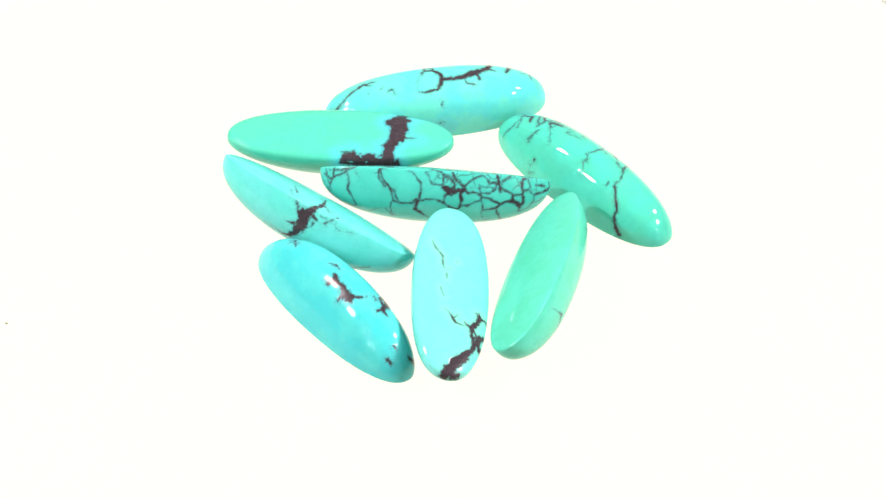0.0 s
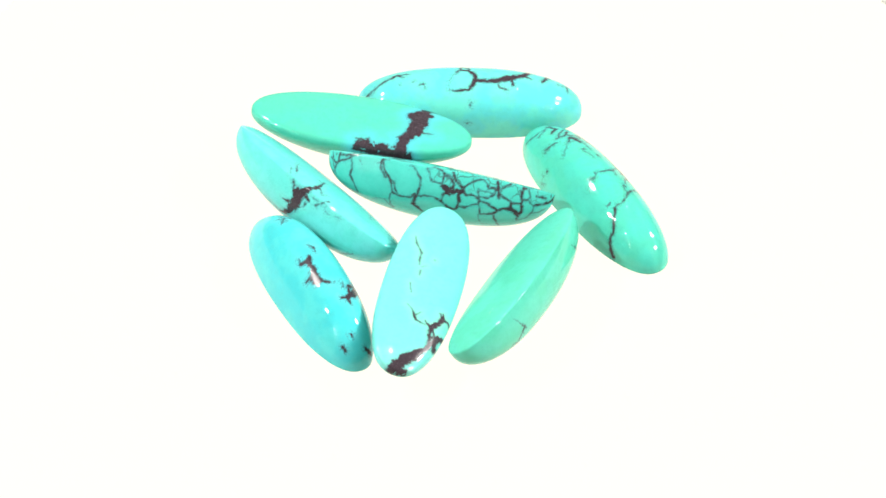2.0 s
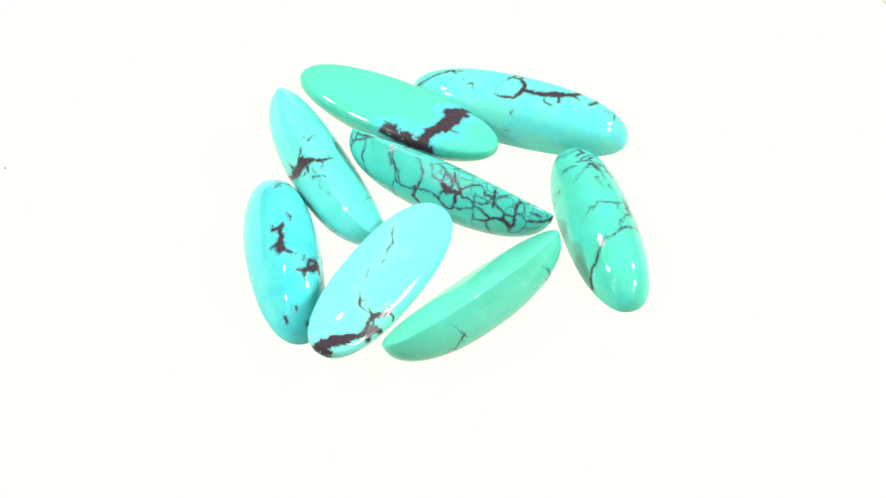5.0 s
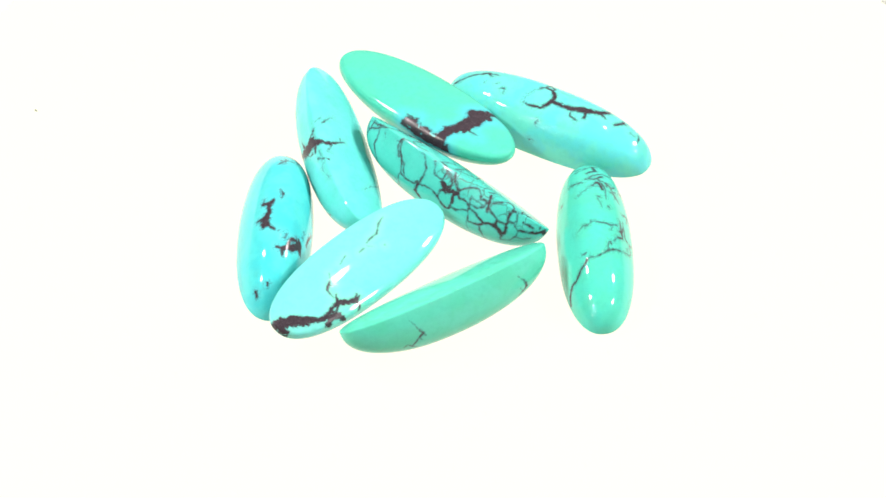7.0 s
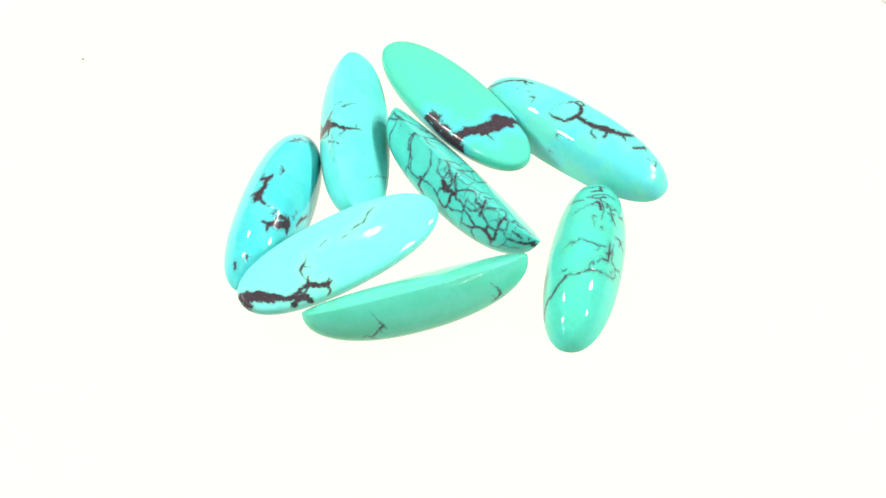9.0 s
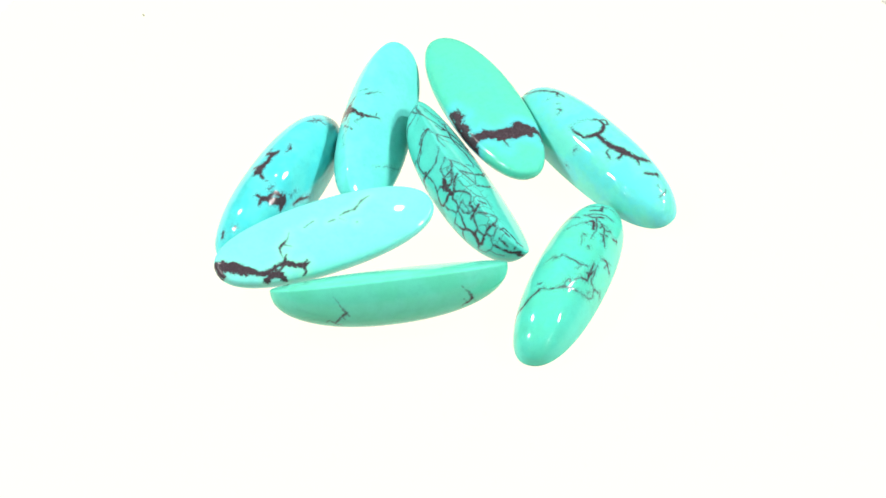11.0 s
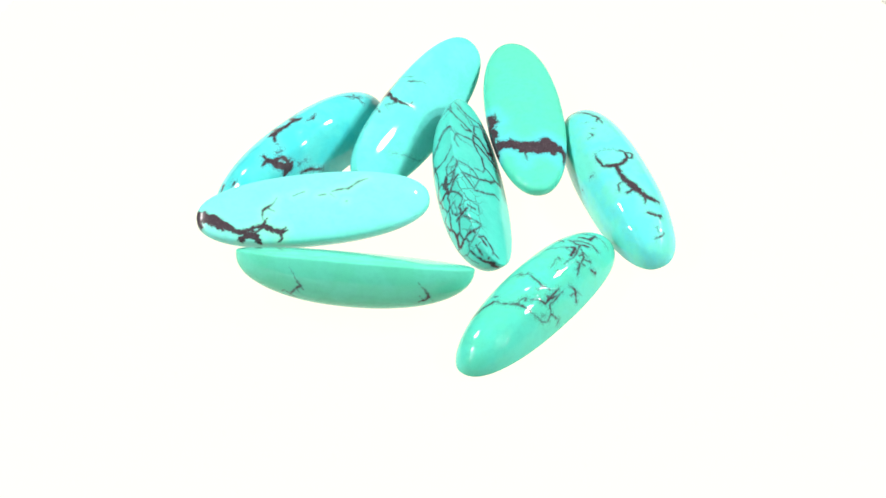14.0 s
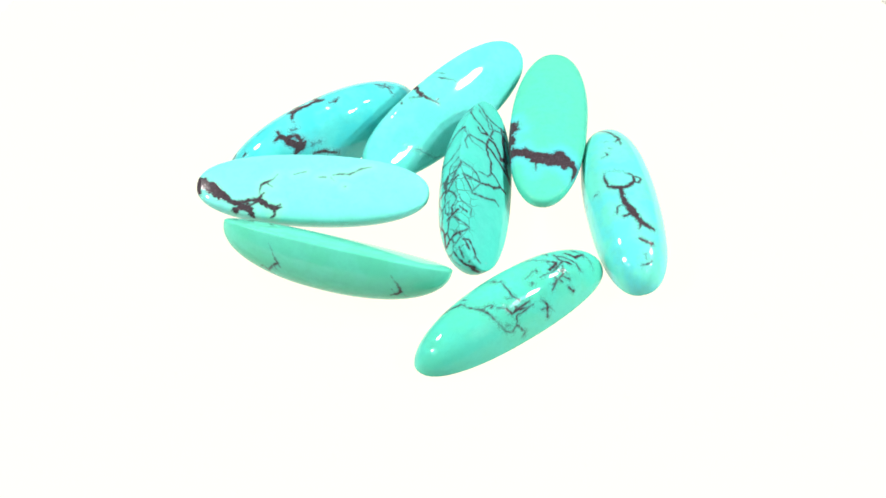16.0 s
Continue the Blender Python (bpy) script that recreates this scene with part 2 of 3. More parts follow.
vein("G", (9.87, -1.67, 4.26, 0.10), (9.85, -2.05, 4.03, 0.11), (9.84, -2.59, 3.57, 0.12))
vein("G", (10.83, 1.65, 3.86, 0.10), (11.39, 0.42, 3.99, 0.11), (12.25, -0.43, 3.52, 0.12))
vein("G", (11.94, -0.42, 3.70, 0.12), (12.22, -1.01, 3.41, 0.10))
vein("G", (12.31, -1.46, 3.16, 0.07), (12.16, -2.34, 2.50, 0.07))
vein("G", (4.09, -0.73, 5.93, 0.11), (4.02, -1.00, 5.88, 0.12))
vein("G", (2.25, -1.97, 5.62, 0.11), (2.39, -2.10, 5.53, 0.12))
vein("G", (1.90, -1.20, 5.99, 0.07), (3.59, -0.75, 5.99, 0.07))
vein("G", (4.43, -3.40, 4.10, 0.11), (5.56, -2.88, 4.54, 0.13))
vein("A", (13.67, 0.71, 2.55, 0.12), (12.37, -0.18, 3.53, 0.12), (10.96, -1.02, 4.06, 0.12), (9.53, -1.69, 4.33, 0.15), (8.82, -1.12, 4.68, 0.10))
vein("A", (6.04, 0.80, 5.20, 0.10), (6.21, 0.27, 5.21, 0.12), (6.71, 0.44, 5.14, 0.10))
vein("A", (1.34, 1.35, 5.40, 0.17), (0.32, 1.15, 5.45, 0.19), (-0.63, -0.31, 5.52, 0.24), (-0.34, -1.46, 5.39, 0.22), (0.38, -2.29, 5.10, 0.19), (1.46, -2.24, 5.11, 0.15), (2.00, -1.74, 5.29, 0.10))
vein("A", (2.41, 1.29, 5.39, 0.12), (1.38, 1.42, 5.39, 0.15))
vein("A", (2.81, 1.34, 5.36, 0.07), (2.94, 0.18, 5.48, 0.04), (2.47, -0.98, 5.44, 0.04), (1.63, -1.80, 5.28, 0.07))
vein("A", (1.46, -2.24, 5.11, 0.12), (1.16, -3.10, 4.59, 0.15), (0.29, -2.73, 4.86, 0.12), (0.17, -2.02, 5.21, 0.12))
vein("A", (-0.66, -0.43, 5.52, 0.24), (-2.19, -0.27, 5.50, 0.27), (-3.62, -0.50, 5.43, 0.32), (-5.07, -1.08, 5.26, 0.44), (-6.71, -1.72, 4.92, 0.29), (-7.43, -2.49, 4.42, 0.36), (-7.80, -3.18, 3.75, 0.17))
vein("A", (-3.62, -0.50, 5.43, 0.17), (-3.59, 0.61, 5.43, 0.12), (-4.76, 0.96, 5.31, 0.10))
vein("A", (-5.42, 0.09, 5.31, 0.19), (-5.34, -0.79, 5.28, 0.22))
vein("A", (-7.16, -1.62, 4.87, 0.15), (-7.90, -1.36, 4.82, 0.10))
vein("A", (-9.30, -1.06, 4.57, 0.12), (-9.86, -1.88, 4.15, 0.19), (-9.98, -2.53, 3.69, 0.19), (-10.45, -2.20, 3.76, 0.10))
vein("A", (-12.85, -0.57, 3.22, 0.10), (-12.67, -1.32, 3.13, 0.15), (-12.38, -1.85, 3.01, 0.10))
vein("A", (-11.42, -1.41, 3.76, 0.05), (-12.12, -1.24, 3.48, 0.05))
vein("A", (-0.07, 2.96, 4.70, 0.07), (-0.09, 2.77, 4.84, 0.07))
vein("A", (9.44, 0.07, 4.62, 0.07), (9.28, 0.07, 4.66, 0.07))
vein("A", (7.71, -0.19, 4.99, 0.07), (7.57, -0.18, 5.02, 0.07))
vein("A", (0.14, 3.12, 4.58, 0.10), (-0.01, 3.19, 4.52, 0.10))
vein("A", (0.43, 4.45, 2.58, 0.12), (0.22, 4.50, 2.46, 0.12))
vein("A", (13.27, 0.74, 2.89, 0.07), (12.39, -0.07, 3.51, 0.10), (11.24, -1.00, 3.95, 0.12), (9.87, -1.72, 4.21, 0.12), (8.38, -1.76, 4.59, 0.12))
vein("C", (3.62, 1.65, 0.77, 0.04), (2.14, 3.49, 0.67, 0.12), (0.80, 4.78, -0.12, 0.15), (0.19, 4.74, -0.90, 0.20), (-0.54, 4.57, -1.89, 0.29))
vein("C", (-0.43, 4.76, -0.60, 0.34), (-0.99, 4.71, -1.14, 0.74), (-0.97, 4.47, -2.21, 0.69), (-0.28, 3.77, -3.72, 0.39), (0.77, 2.97, -4.65, 0.29))
vein("C", (-0.89, 4.73, -0.92, 0.44), (-1.66, 4.77, -0.01, 0.37), (-2.24, 3.93, 0.61, 0.25), (-1.08, 1.24, 0.78, 0.10))
vein("C", (-2.32, 3.34, 0.69, 0.12), (-3.73, 4.30, 0.50, 0.07), (-4.04, 3.62, 0.64, 0.05))
vein("C", (-2.04, 4.73, -0.76, 0.29), (-2.73, 4.69, -0.96, 0.15))
vein("C", (1.41, 4.15, -3.03, 0.10), (0.23, 4.27, -2.79, 0.17), (-0.83, 4.46, -2.28, 0.20))
vein("C", (-3.01, 4.73, -0.29, 0.07), (-4.01, 4.68, -0.20, 0.07))
vein("C", (-5.23, 4.60, -0.27, 0.05), (-5.77, 4.52, -0.81, 0.07), (-6.46, 4.45, -0.74, 0.05))
vein("C", (0.77, 2.97, -4.65, 0.25), (1.96, 2.47, -5.00, 0.15), (2.85, 2.73, -4.78, 0.10), (4.21, 2.45, -4.88, 0.05), (5.52, 2.48, -4.71, 0.05))
vein("C", (-1.45, 4.27, -2.77, 0.17), (-1.32, 3.91, -3.49, 0.07))
vein("C", (-2.38, 4.62, -1.53, 0.15), (-2.34, 4.45, -2.22, 0.07))
vein("C", (-7.19, 4.38, -0.46, 0.05), (-7.89, 4.29, -0.16, 0.05))
vein("C", (-7.74, 1.20, -4.90, 0.07), (-9.57, 1.86, -4.18, 0.10), (-11.15, 2.32, -3.23, 0.07))
vein("C", (-2.65, 4.71, -0.81, 0.10), (-1.81, 4.74, -0.76, 0.15), (-1.90, 4.27, 0.53, 0.12), (-1.74, 3.34, 0.69, 0.10), (-1.32, 1.80, 0.77, 0.10), (-0.63, 1.72, 0.77, 0.07))
vein("C", (-3.89, 4.65, -0.92, 0.12), (-5.20, 4.32, 0.45, 0.15))
vein("C", (-9.02, -0.33, 0.73, 0.03), (-7.70, -1.81, 0.73, 0.07), (-6.93, -3.07, 0.66, 0.06), (-4.95, -4.45, 0.39, 0.05))
vein("C", (-0.85, 4.34, -2.62, 0.24), (-0.65, 4.72, -1.01, 0.22), (-0.30, 4.76, -0.58, 0.12))
vein("C", (1.89, 4.70, 0.29, 0.05), (2.48, 4.13, 0.56, 0.07), (2.94, 3.72, 0.64, 0.05))
vein("F", (-7.89, -4.24, -1.03, 0.04), (-7.22, -4.13, -2.08, 0.06), (-6.35, -3.75, -3.32, 0.15), (-7.09, -3.24, -3.91, 0.12), (-7.72, -2.34, -4.62, 0.12), (-8.49, -2.74, -4.08, 0.10))
vein("F", (8.55, -4.01, -1.68, 0.06), (9.42, -3.52, -2.57, 0.10), (9.99, -2.76, -3.52, 0.19), (9.30, -2.58, -3.97, 0.15), (8.63, -2.44, -4.31, 0.10))
vein("F", (9.99, -2.76, -3.52, 0.12), (10.65, -1.58, -4.17, 0.05))
vein("F", (-7.72, -2.34, -4.62, 0.10), (-6.93, -2.01, -4.98, 0.05))
vein("F", (-8.49, -2.74, -4.08, 0.10), (-8.84, -2.13, -4.46, 0.05))
vein("F", (-6.35, -3.75, -3.32, 0.07), (-5.93, -3.50, -3.82, 0.05))
vein("F", (-6.85, -3.43, -3.71, 0.10), (-6.54, -3.06, -4.25, 0.05))
vein("F", (9.30, -2.58, -3.97, 0.10), (8.82, -3.26, -3.34, 0.05))
vein("F", (3.26, -1.66, -5.58, 0.06), (3.69, -1.25, -5.69, 0.05))
vein("F", (10.39, 2.70, 0.46, 0.05), (9.37, 3.86, 0.29, 0.07), (7.78, 4.20, 0.27, 0.07))
vein("M", (14.20, 1.74, -0.16, 0.10), (13.90, 1.88, -1.25, 0.10), (13.53, 1.78, -2.19, 0.10), (13.32, 1.50, -2.76, 0.07))
vein("M", (14.76, 0.77, -0.60, 0.07), (14.21, 1.10, -1.93, 0.10), (13.54, 1.01, -2.86, 0.10), (12.88, 0.10, -3.60, 0.12), (11.63, 0.44, -4.28, 0.12), (10.05, 1.43, -4.68, 0.10))
vein("M", (13.13, 2.60, -0.17, 0.12), (13.19, 2.44, -1.25, 0.12), (13.53, 1.78, -2.19, 0.10), (13.66, 0.76, -2.84, 0.07))
vein("M", (11.43, 3.38, -0.62, 0.10), (11.17, 3.30, -1.81, 0.12), (11.25, 2.91, -2.76, 0.12), (10.63, 2.66, -3.55, 0.10), (10.00, 1.79, -4.54, 0.10))
vein("M", (10.35, 3.74, -0.59, 0.07), (9.84, 3.83, -1.17, 0.05))
vein("M", (7.25, 4.41, 0.03, 0.12), (7.03, 4.41, -1.05, 0.12), (6.59, 4.39, -1.75, 0.12), (5.91, 4.35, -2.32, 0.14), (5.61, 4.13, -3.13, 0.12), (5.32, 3.75, -3.93, 0.12), (4.56, 3.64, -4.24, 0.12))
vein("M", (5.91, 4.35, -2.32, 0.10), (5.42, 4.35, -2.53, 0.10), (4.99, 4.06, -3.45, 0.12), (4.45, 3.69, -4.19, 0.14), (3.73, 3.75, -4.20, 0.12), (2.77, 3.92, -4.04, 0.12), (2.45, 4.20, -3.56, 0.12))
vein("M", (3.39, 4.81, -0.02, 0.07), (2.75, 4.82, -0.71, 0.10), (2.02, 4.78, -1.51, 0.12), (1.91, 4.58, -2.58, 0.12), (2.09, 4.22, -3.54, 0.14), (2.41, 3.95, -4.02, 0.19), (2.28, 3.45, -4.70, 0.14))
vein("M", (2.40, 3.88, -4.13, 0.17), (2.59, 3.31, -4.83, 0.17), (1.70, 2.91, -5.23, 0.14), (0.93, 2.32, -5.62, 0.12))
vein("M", (5.54, 3.65, -4.06, 0.10), (5.73, 3.03, -4.75, 0.10), (5.16, 1.80, -5.59, 0.07))
vein("M", (6.33, 2.83, -4.82, 0.07), (5.80, 2.26, -5.30, 0.07), (5.01, 1.23, -5.78, 0.07))
vein("M", (6.33, 2.83, -4.82, 0.07), (7.28, 2.44, -4.92, 0.05), (7.85, 1.82, -5.14, 0.05))
vein("M", (2.07, 4.11, -3.77, 0.12), (1.12, 4.24, -3.55, 0.12), (-0.10, 4.23, -3.58, 0.12), (-1.08, 4.10, -3.82, 0.14), (-1.85, 3.75, -4.36, 0.14), (-2.60, 3.53, -4.59, 0.14), (-3.08, 3.57, -4.51, 0.14))
vein("M", (1.33, 4.88, -0.15, 0.12), (0.92, 4.86, -0.97, 0.12), (0.64, 4.80, -1.56, 0.10), (-0.33, 4.79, -1.62, 0.10), (-1.06, 4.77, -1.77, 0.12))
vein("M", (1.33, 4.88, -0.15, 0.12), (0.37, 4.60, 0.18, 0.12), (-0.60, 4.89, -0.03, 0.14), (-0.87, 4.88, -0.50, 0.12), (-0.93, 4.80, -1.58, 0.12))
vein("M", (-0.95, 4.74, -1.94, 0.21), (-1.46, 4.66, -2.27, 0.38), (-2.08, 4.60, -2.47, 0.29), (-2.91, 4.61, -2.30, 0.26), (-3.62, 4.63, -2.02, 0.24))
vein("M", (-1.48, 4.57, -2.62, 0.24), (-2.10, 4.47, -2.89, 0.14))
vein("M", (-0.87, 4.88, -0.62, 0.12), (-1.60, 4.87, -0.58, 0.12), (-1.99, 4.83, -1.04, 0.14), (-2.38, 4.77, -1.50, 0.14), (-2.17, 4.68, -2.11, 0.17))
vein("M", (-1.93, 4.84, 0.05, 0.14), (-2.21, 4.85, -0.66, 0.14), (-2.84, 4.79, -1.11, 0.14), (-3.48, 4.70, -1.67, 0.19))
vein("M", (-3.60, 4.69, -1.66, 0.14), (-4.29, 4.72, -1.01, 0.12), (-5.23, 4.67, -0.35, 0.12), (-5.94, 4.59, -0.10, 0.12), (-6.46, 4.52, -0.51, 0.12), (-6.84, 4.44, -1.08, 0.12), (-7.45, 4.36, -0.92, 0.12), (-7.95, 4.24, -1.24, 0.12))
vein("M", (-5.20, 4.42, 0.16, 0.07), (-5.70, 4.62, -0.19, 0.12))
vein("M", (-3.63, 4.60, -2.14, 0.14), (-4.13, 4.49, -2.46, 0.14), (-4.86, 4.47, -2.30, 0.12), (-5.73, 4.30, -2.59, 0.14), (-5.90, 4.02, -3.29, 0.12))
vein("M", (-5.73, 4.30, -2.59, 0.12), (-5.54, 4.55, -1.53, 0.10), (-6.02, 4.48, -1.62, 0.07), (-7.00, 4.36, -1.55, 0.07), (-7.63, 4.23, -1.75, 0.10))
vein("M", (-5.84, 4.32, -2.47, 0.12), (-6.93, 4.23, -2.27, 0.10), (-7.63, 4.23, -1.75, 0.12), (-7.82, 4.30, -0.89, 0.14), (-8.01, 4.29, -0.15, 0.14))
vein("M", (-1.08, 4.10, -3.82, 0.12), (-1.15, 4.42, -3.12, 0.12), (-1.25, 4.54, -2.76, 0.14))
vein("M", (-3.08, 3.57, -4.51, 0.14), (-3.36, 4.19, -3.46, 0.19), (-3.18, 4.51, -2.64, 0.19), (-3.63, 4.60, -2.14, 0.21))
vein("M", (-3.41, 3.88, -4.04, 0.12), (-4.14, 3.78, -4.10, 0.10), (-4.95, 3.99, -3.59, 0.10), (-5.90, 4.02, -3.29, 0.12))
vein("M", (-5.90, 4.02, -3.29, 0.12), (-6.09, 3.54, -4.09, 0.12), (-6.24, 3.25, -4.42, 0.10), (-7.08, 3.19, -4.29, 0.12), (-7.80, 3.19, -4.08, 0.14), (-8.25, 3.36, -3.70, 0.14))
vein("M", (-6.09, 3.54, -4.09, 0.10), (-6.06, 2.66, -5.00, 0.07), (-6.52, 1.24, -5.58, 0.07))
vein("M", (-5.87, 4.21, -2.82, 0.12), (-6.86, 4.01, -2.99, 0.12), (-8.24, 3.43, -3.59, 0.17), (-8.84, 3.44, -3.31, 0.17), (-9.81, 3.26, -3.12, 0.19), (-10.69, 2.84, -3.28, 0.19))
vein("M", (-7.80, 3.19, -4.08, 0.12), (-8.12, 2.42, -4.73, 0.12), (-8.51, -0.42, -5.33, 0.07))
vein("M", (-8.07, 4.23, -1.11, 0.14), (-8.48, 4.08, -1.68, 0.12), (-9.48, 3.76, -2.08, 0.12), (-10.24, 3.49, -2.26, 0.12), (-11.21, 3.21, -2.06, 0.14))
vein("M", (-7.76, 4.26, 0.08, 0.17), (-8.07, 4.23, -1.11, 0.17), (-8.26, 4.04, -2.06, 0.12))
vein("M", (-9.86, 3.59, -2.29, 0.19), (-9.92, 3.29, -2.99, 0.19), (-10.69, 2.84, -3.28, 0.24), (-10.86, 2.35, -3.76, 0.21))
vein("M", (-11.08, 3.34, 0.11, 0.17), (-11.02, 3.48, -1.12, 0.17), (-11.21, 3.21, -2.06, 0.19), (-11.33, 2.74, -2.99, 0.19), (-10.96, 2.46, -3.59, 0.19))
vein("M", (-10.84, 2.51, -3.60, 0.12), (-10.79, 1.70, -4.27, 0.10), (-11.39, 1.69, -3.99, 0.07), (-12.09, 1.70, -3.59, 0.07), (-12.53, 2.03, -2.98, 0.10))
vein("M", (-11.17, 3.35, -1.59, 0.12), (-11.92, 3.03, -1.64, 0.10), (-12.69, 2.51, -2.03, 0.10), (-12.65, 2.05, -2.85, 0.10))
vein("M", (-11.84, 3.23, -0.32, 0.10), (-12.13, 3.06, -1.02, 0.10), (-11.92, 3.03, -1.64, 0.10))
vein("M", (-12.69, 2.51, -2.03, 0.12), (-13.42, 2.13, -1.72, 0.14), (-14.54, 1.10, -1.08, 0.19), (-14.89, 0.16, -0.36, 0.21))
vein("M", (-12.86, 2.71, -0.82, 0.12), (-14.12, 1.77, -0.79, 0.14))
vein("M", (-12.66, 1.94, -2.96, 0.07), (-13.52, 1.40, -2.63, 0.07), (-14.11, 1.11, -2.08, 0.07))
vein("M", (-4.46, 1.25, -5.83, 0.05), (-5.42, 1.49, -5.67, 0.05), (-6.50, 1.57, -5.49, 0.05), (-7.60, 1.22, -5.40, 0.05), (-8.80, -0.40, -5.26, 0.05))
vein("M", (10.48, 3.65, 0.07, 0.12), (12.31, 3.03, -0.34, 0.12), (13.21, 2.54, -0.34, 0.12), (12.84, 2.18, 0.17, 0.12))
vein("M", (10.48, 3.65, 0.07, 0.12), (9.56, 2.90, 0.28, 0.12), (9.10, 1.88, 0.38, 0.12), (8.22, 0.96, 0.44, 0.15), (8.19, -0.11, 0.45, 0.15))
vein("M", (13.20, 2.54, -0.36, 0.09), (11.60, 2.16, 0.26, 0.09), (10.93, 1.11, 0.35, 0.09), (10.76, 0.22, 0.37, 0.09), (9.82, -0.19, 0.40, 0.12), (8.39, 0.26, 0.44, 0.12))
vein("M", (12.93, 2.33, 0.14, 0.09), (11.86, 1.32, 0.30, 0.12), (11.40, -0.30, 0.34, 0.12), (11.50, -1.78, 0.29, 0.15), (11.56, -2.66, 0.21, 0.18))
vein("M", (8.44, 2.52, 0.36, 0.12), (7.76, 1.97, 0.41, 0.15), (8.22, 0.96, 0.44, 0.18))
vein("M", (7.95, 4.29, -0.62, 0.09), (6.20, 3.83, 0.26, 0.12), (6.14, 2.21, 0.43, 0.12), (6.21, 1.01, 0.48, 0.15), (5.61, -0.28, 0.50, 0.18), (4.78, -1.84, 0.47, 0.18), (4.00, -3.44, 0.36, 0.18), (3.28, -4.21, 0.25, 0.18))
vein("M", (6.20, 3.83, 0.26, 0.09), (4.59, 4.32, 0.20, 0.09), (3.61, 3.97, 0.29, 0.09), (3.64, 4.79, -0.26, 0.09))
vein("M", (6.21, 1.01, 0.48, 0.15), (7.60, 0.57, 0.46, 0.15), (7.60, -0.51, 0.46, 0.18), (6.78, -1.29, 0.46, 0.23), (5.59, -1.96, 0.45, 0.18))
vein("M", (11.50, -1.78, 0.29, 0.18), (9.05, -2.29, 0.35, 0.26), (6.69, -2.85, 0.37, 0.26), (4.84, -3.18, 0.37, 0.26), (3.82, -4.03, 0.28, 0.23))
vein("M", (5.77, -1.75, 0.46, 0.23), (6.52, -3.06, 0.36, 0.29))
vein("M", (6.02, 0.99, 0.48, 0.15), (4.26, 0.51, 0.51, 0.15), (3.68, -0.07, 0.52, 0.15), (1.91, -0.04, 0.53, 0.15), (1.61, -0.98, 0.53, 0.15), (0.83, -2.17, 0.48, 0.15))
vein("M", (0.64, 4.74, 0.12, 0.12), (0.44, 3.25, 0.40, 0.12), (0.02, 2.39, 0.47, 0.12), (-1.33, 1.43, 0.51, 0.12))
vein("M", (-1.20, 4.88, -0.41, 0.12), (-1.43, 4.18, 0.27, 0.12), (-1.35, 2.61, 0.45, 0.12), (-1.33, 1.43, 0.51, 0.12), (-0.64, 0.09, 0.54, 0.15), (-0.46, -0.80, 0.53, 0.18))
vein("M", (-1.43, 4.18, 0.27, 0.12), (-2.71, 3.29, 0.38, 0.12), (-3.87, 2.53, 0.44, 0.12), (-3.37, 0.72, 0.52, 0.12), (-2.28, -1.34, 0.51, 0.12), (-2.67, -2.12, 0.48, 0.09))
vein("M", (0.55, 1.94, 0.49, 0.09), (0.69, 0.39, 0.54, 0.09), (1.72, -0.24, 0.54, 0.09))
vein("M", (-1.33, 1.43, 0.51, 0.09), (-3.12, 2.44, 0.45, 0.09), (-4.00, 2.70, 0.43, 0.09))
vein("M", (-0.46, -0.80, 0.53, 0.15), (0.83, -2.17, 0.48, 0.18), (0.77, -3.34, 0.39, 0.15))
vein("M", (-7.21, 4.20, 0.15, 0.12), (-7.53, 3.13, 0.32, 0.12))
vein("M", (-5.81, 4.35, 0.16, 0.09), (-6.44, 3.25, 0.34, 0.09), (-6.53, 2.44, 0.41, 0.09), (-7.88, 2.45, 0.38, 0.09))
vein("M", (-8.50, 4.18, -0.74, 0.12), (-9.50, 3.91, 0.08, 0.12), (-9.84, 2.38, 0.32, 0.12))
vein("M", (-10.77, 3.60, -0.75, 0.12), (-10.87, 3.18, 0.17, 0.12), (-10.02, 2.37, 0.31, 0.09))
vein("M", (-14.86, 0.10, -0.71, 0.26), (-14.75, -0.80, -0.58, 0.18))
vein("M", (-12.17, 2.96, 0.09, 0.15), (-11.68, 2.14, 0.25, 0.15), (-12.45, 1.37, 0.26, 0.15), (-13.56, 0.69, 0.21, 0.15), (-14.58, 1.21, -0.35, 0.15))
vein("M", (-11.33, 3.43, -0.20, 0.12), (-12.30, 2.66, 0.15, 0.12), (-13.11, 1.91, 0.17, 0.15))
vein("M", (-13.56, 0.69, 0.21, 0.12), (-14.11, -0.29, 0.17, 0.12))
vein("M", (14.36, 1.47, -0.81, 0.09), (13.52, 2.16, -1.41, 0.12), (12.24, 3.02, -0.91, 0.12), (10.75, 3.63, -0.03, 0.09))
vein("M", (13.64, 2.24, -0.42, 0.09), (12.58, 1.64, 0.24, 0.09), (9.64, 0.52, 0.40, 0.09), (10.01, -3.09, 0.24, 0.12), (8.37, -3.44, 0.26, 0.12))
vein("M", (6.45, 4.30, -2.26, 0.12), (7.34, 4.33, -1.36, 0.12), (7.45, 4.38, -0.21, 0.12), (6.50, 4.43, 0.09, 0.09), (5.21, 3.40, 0.34, 0.09), (4.83, 1.44, 0.49, 0.06))


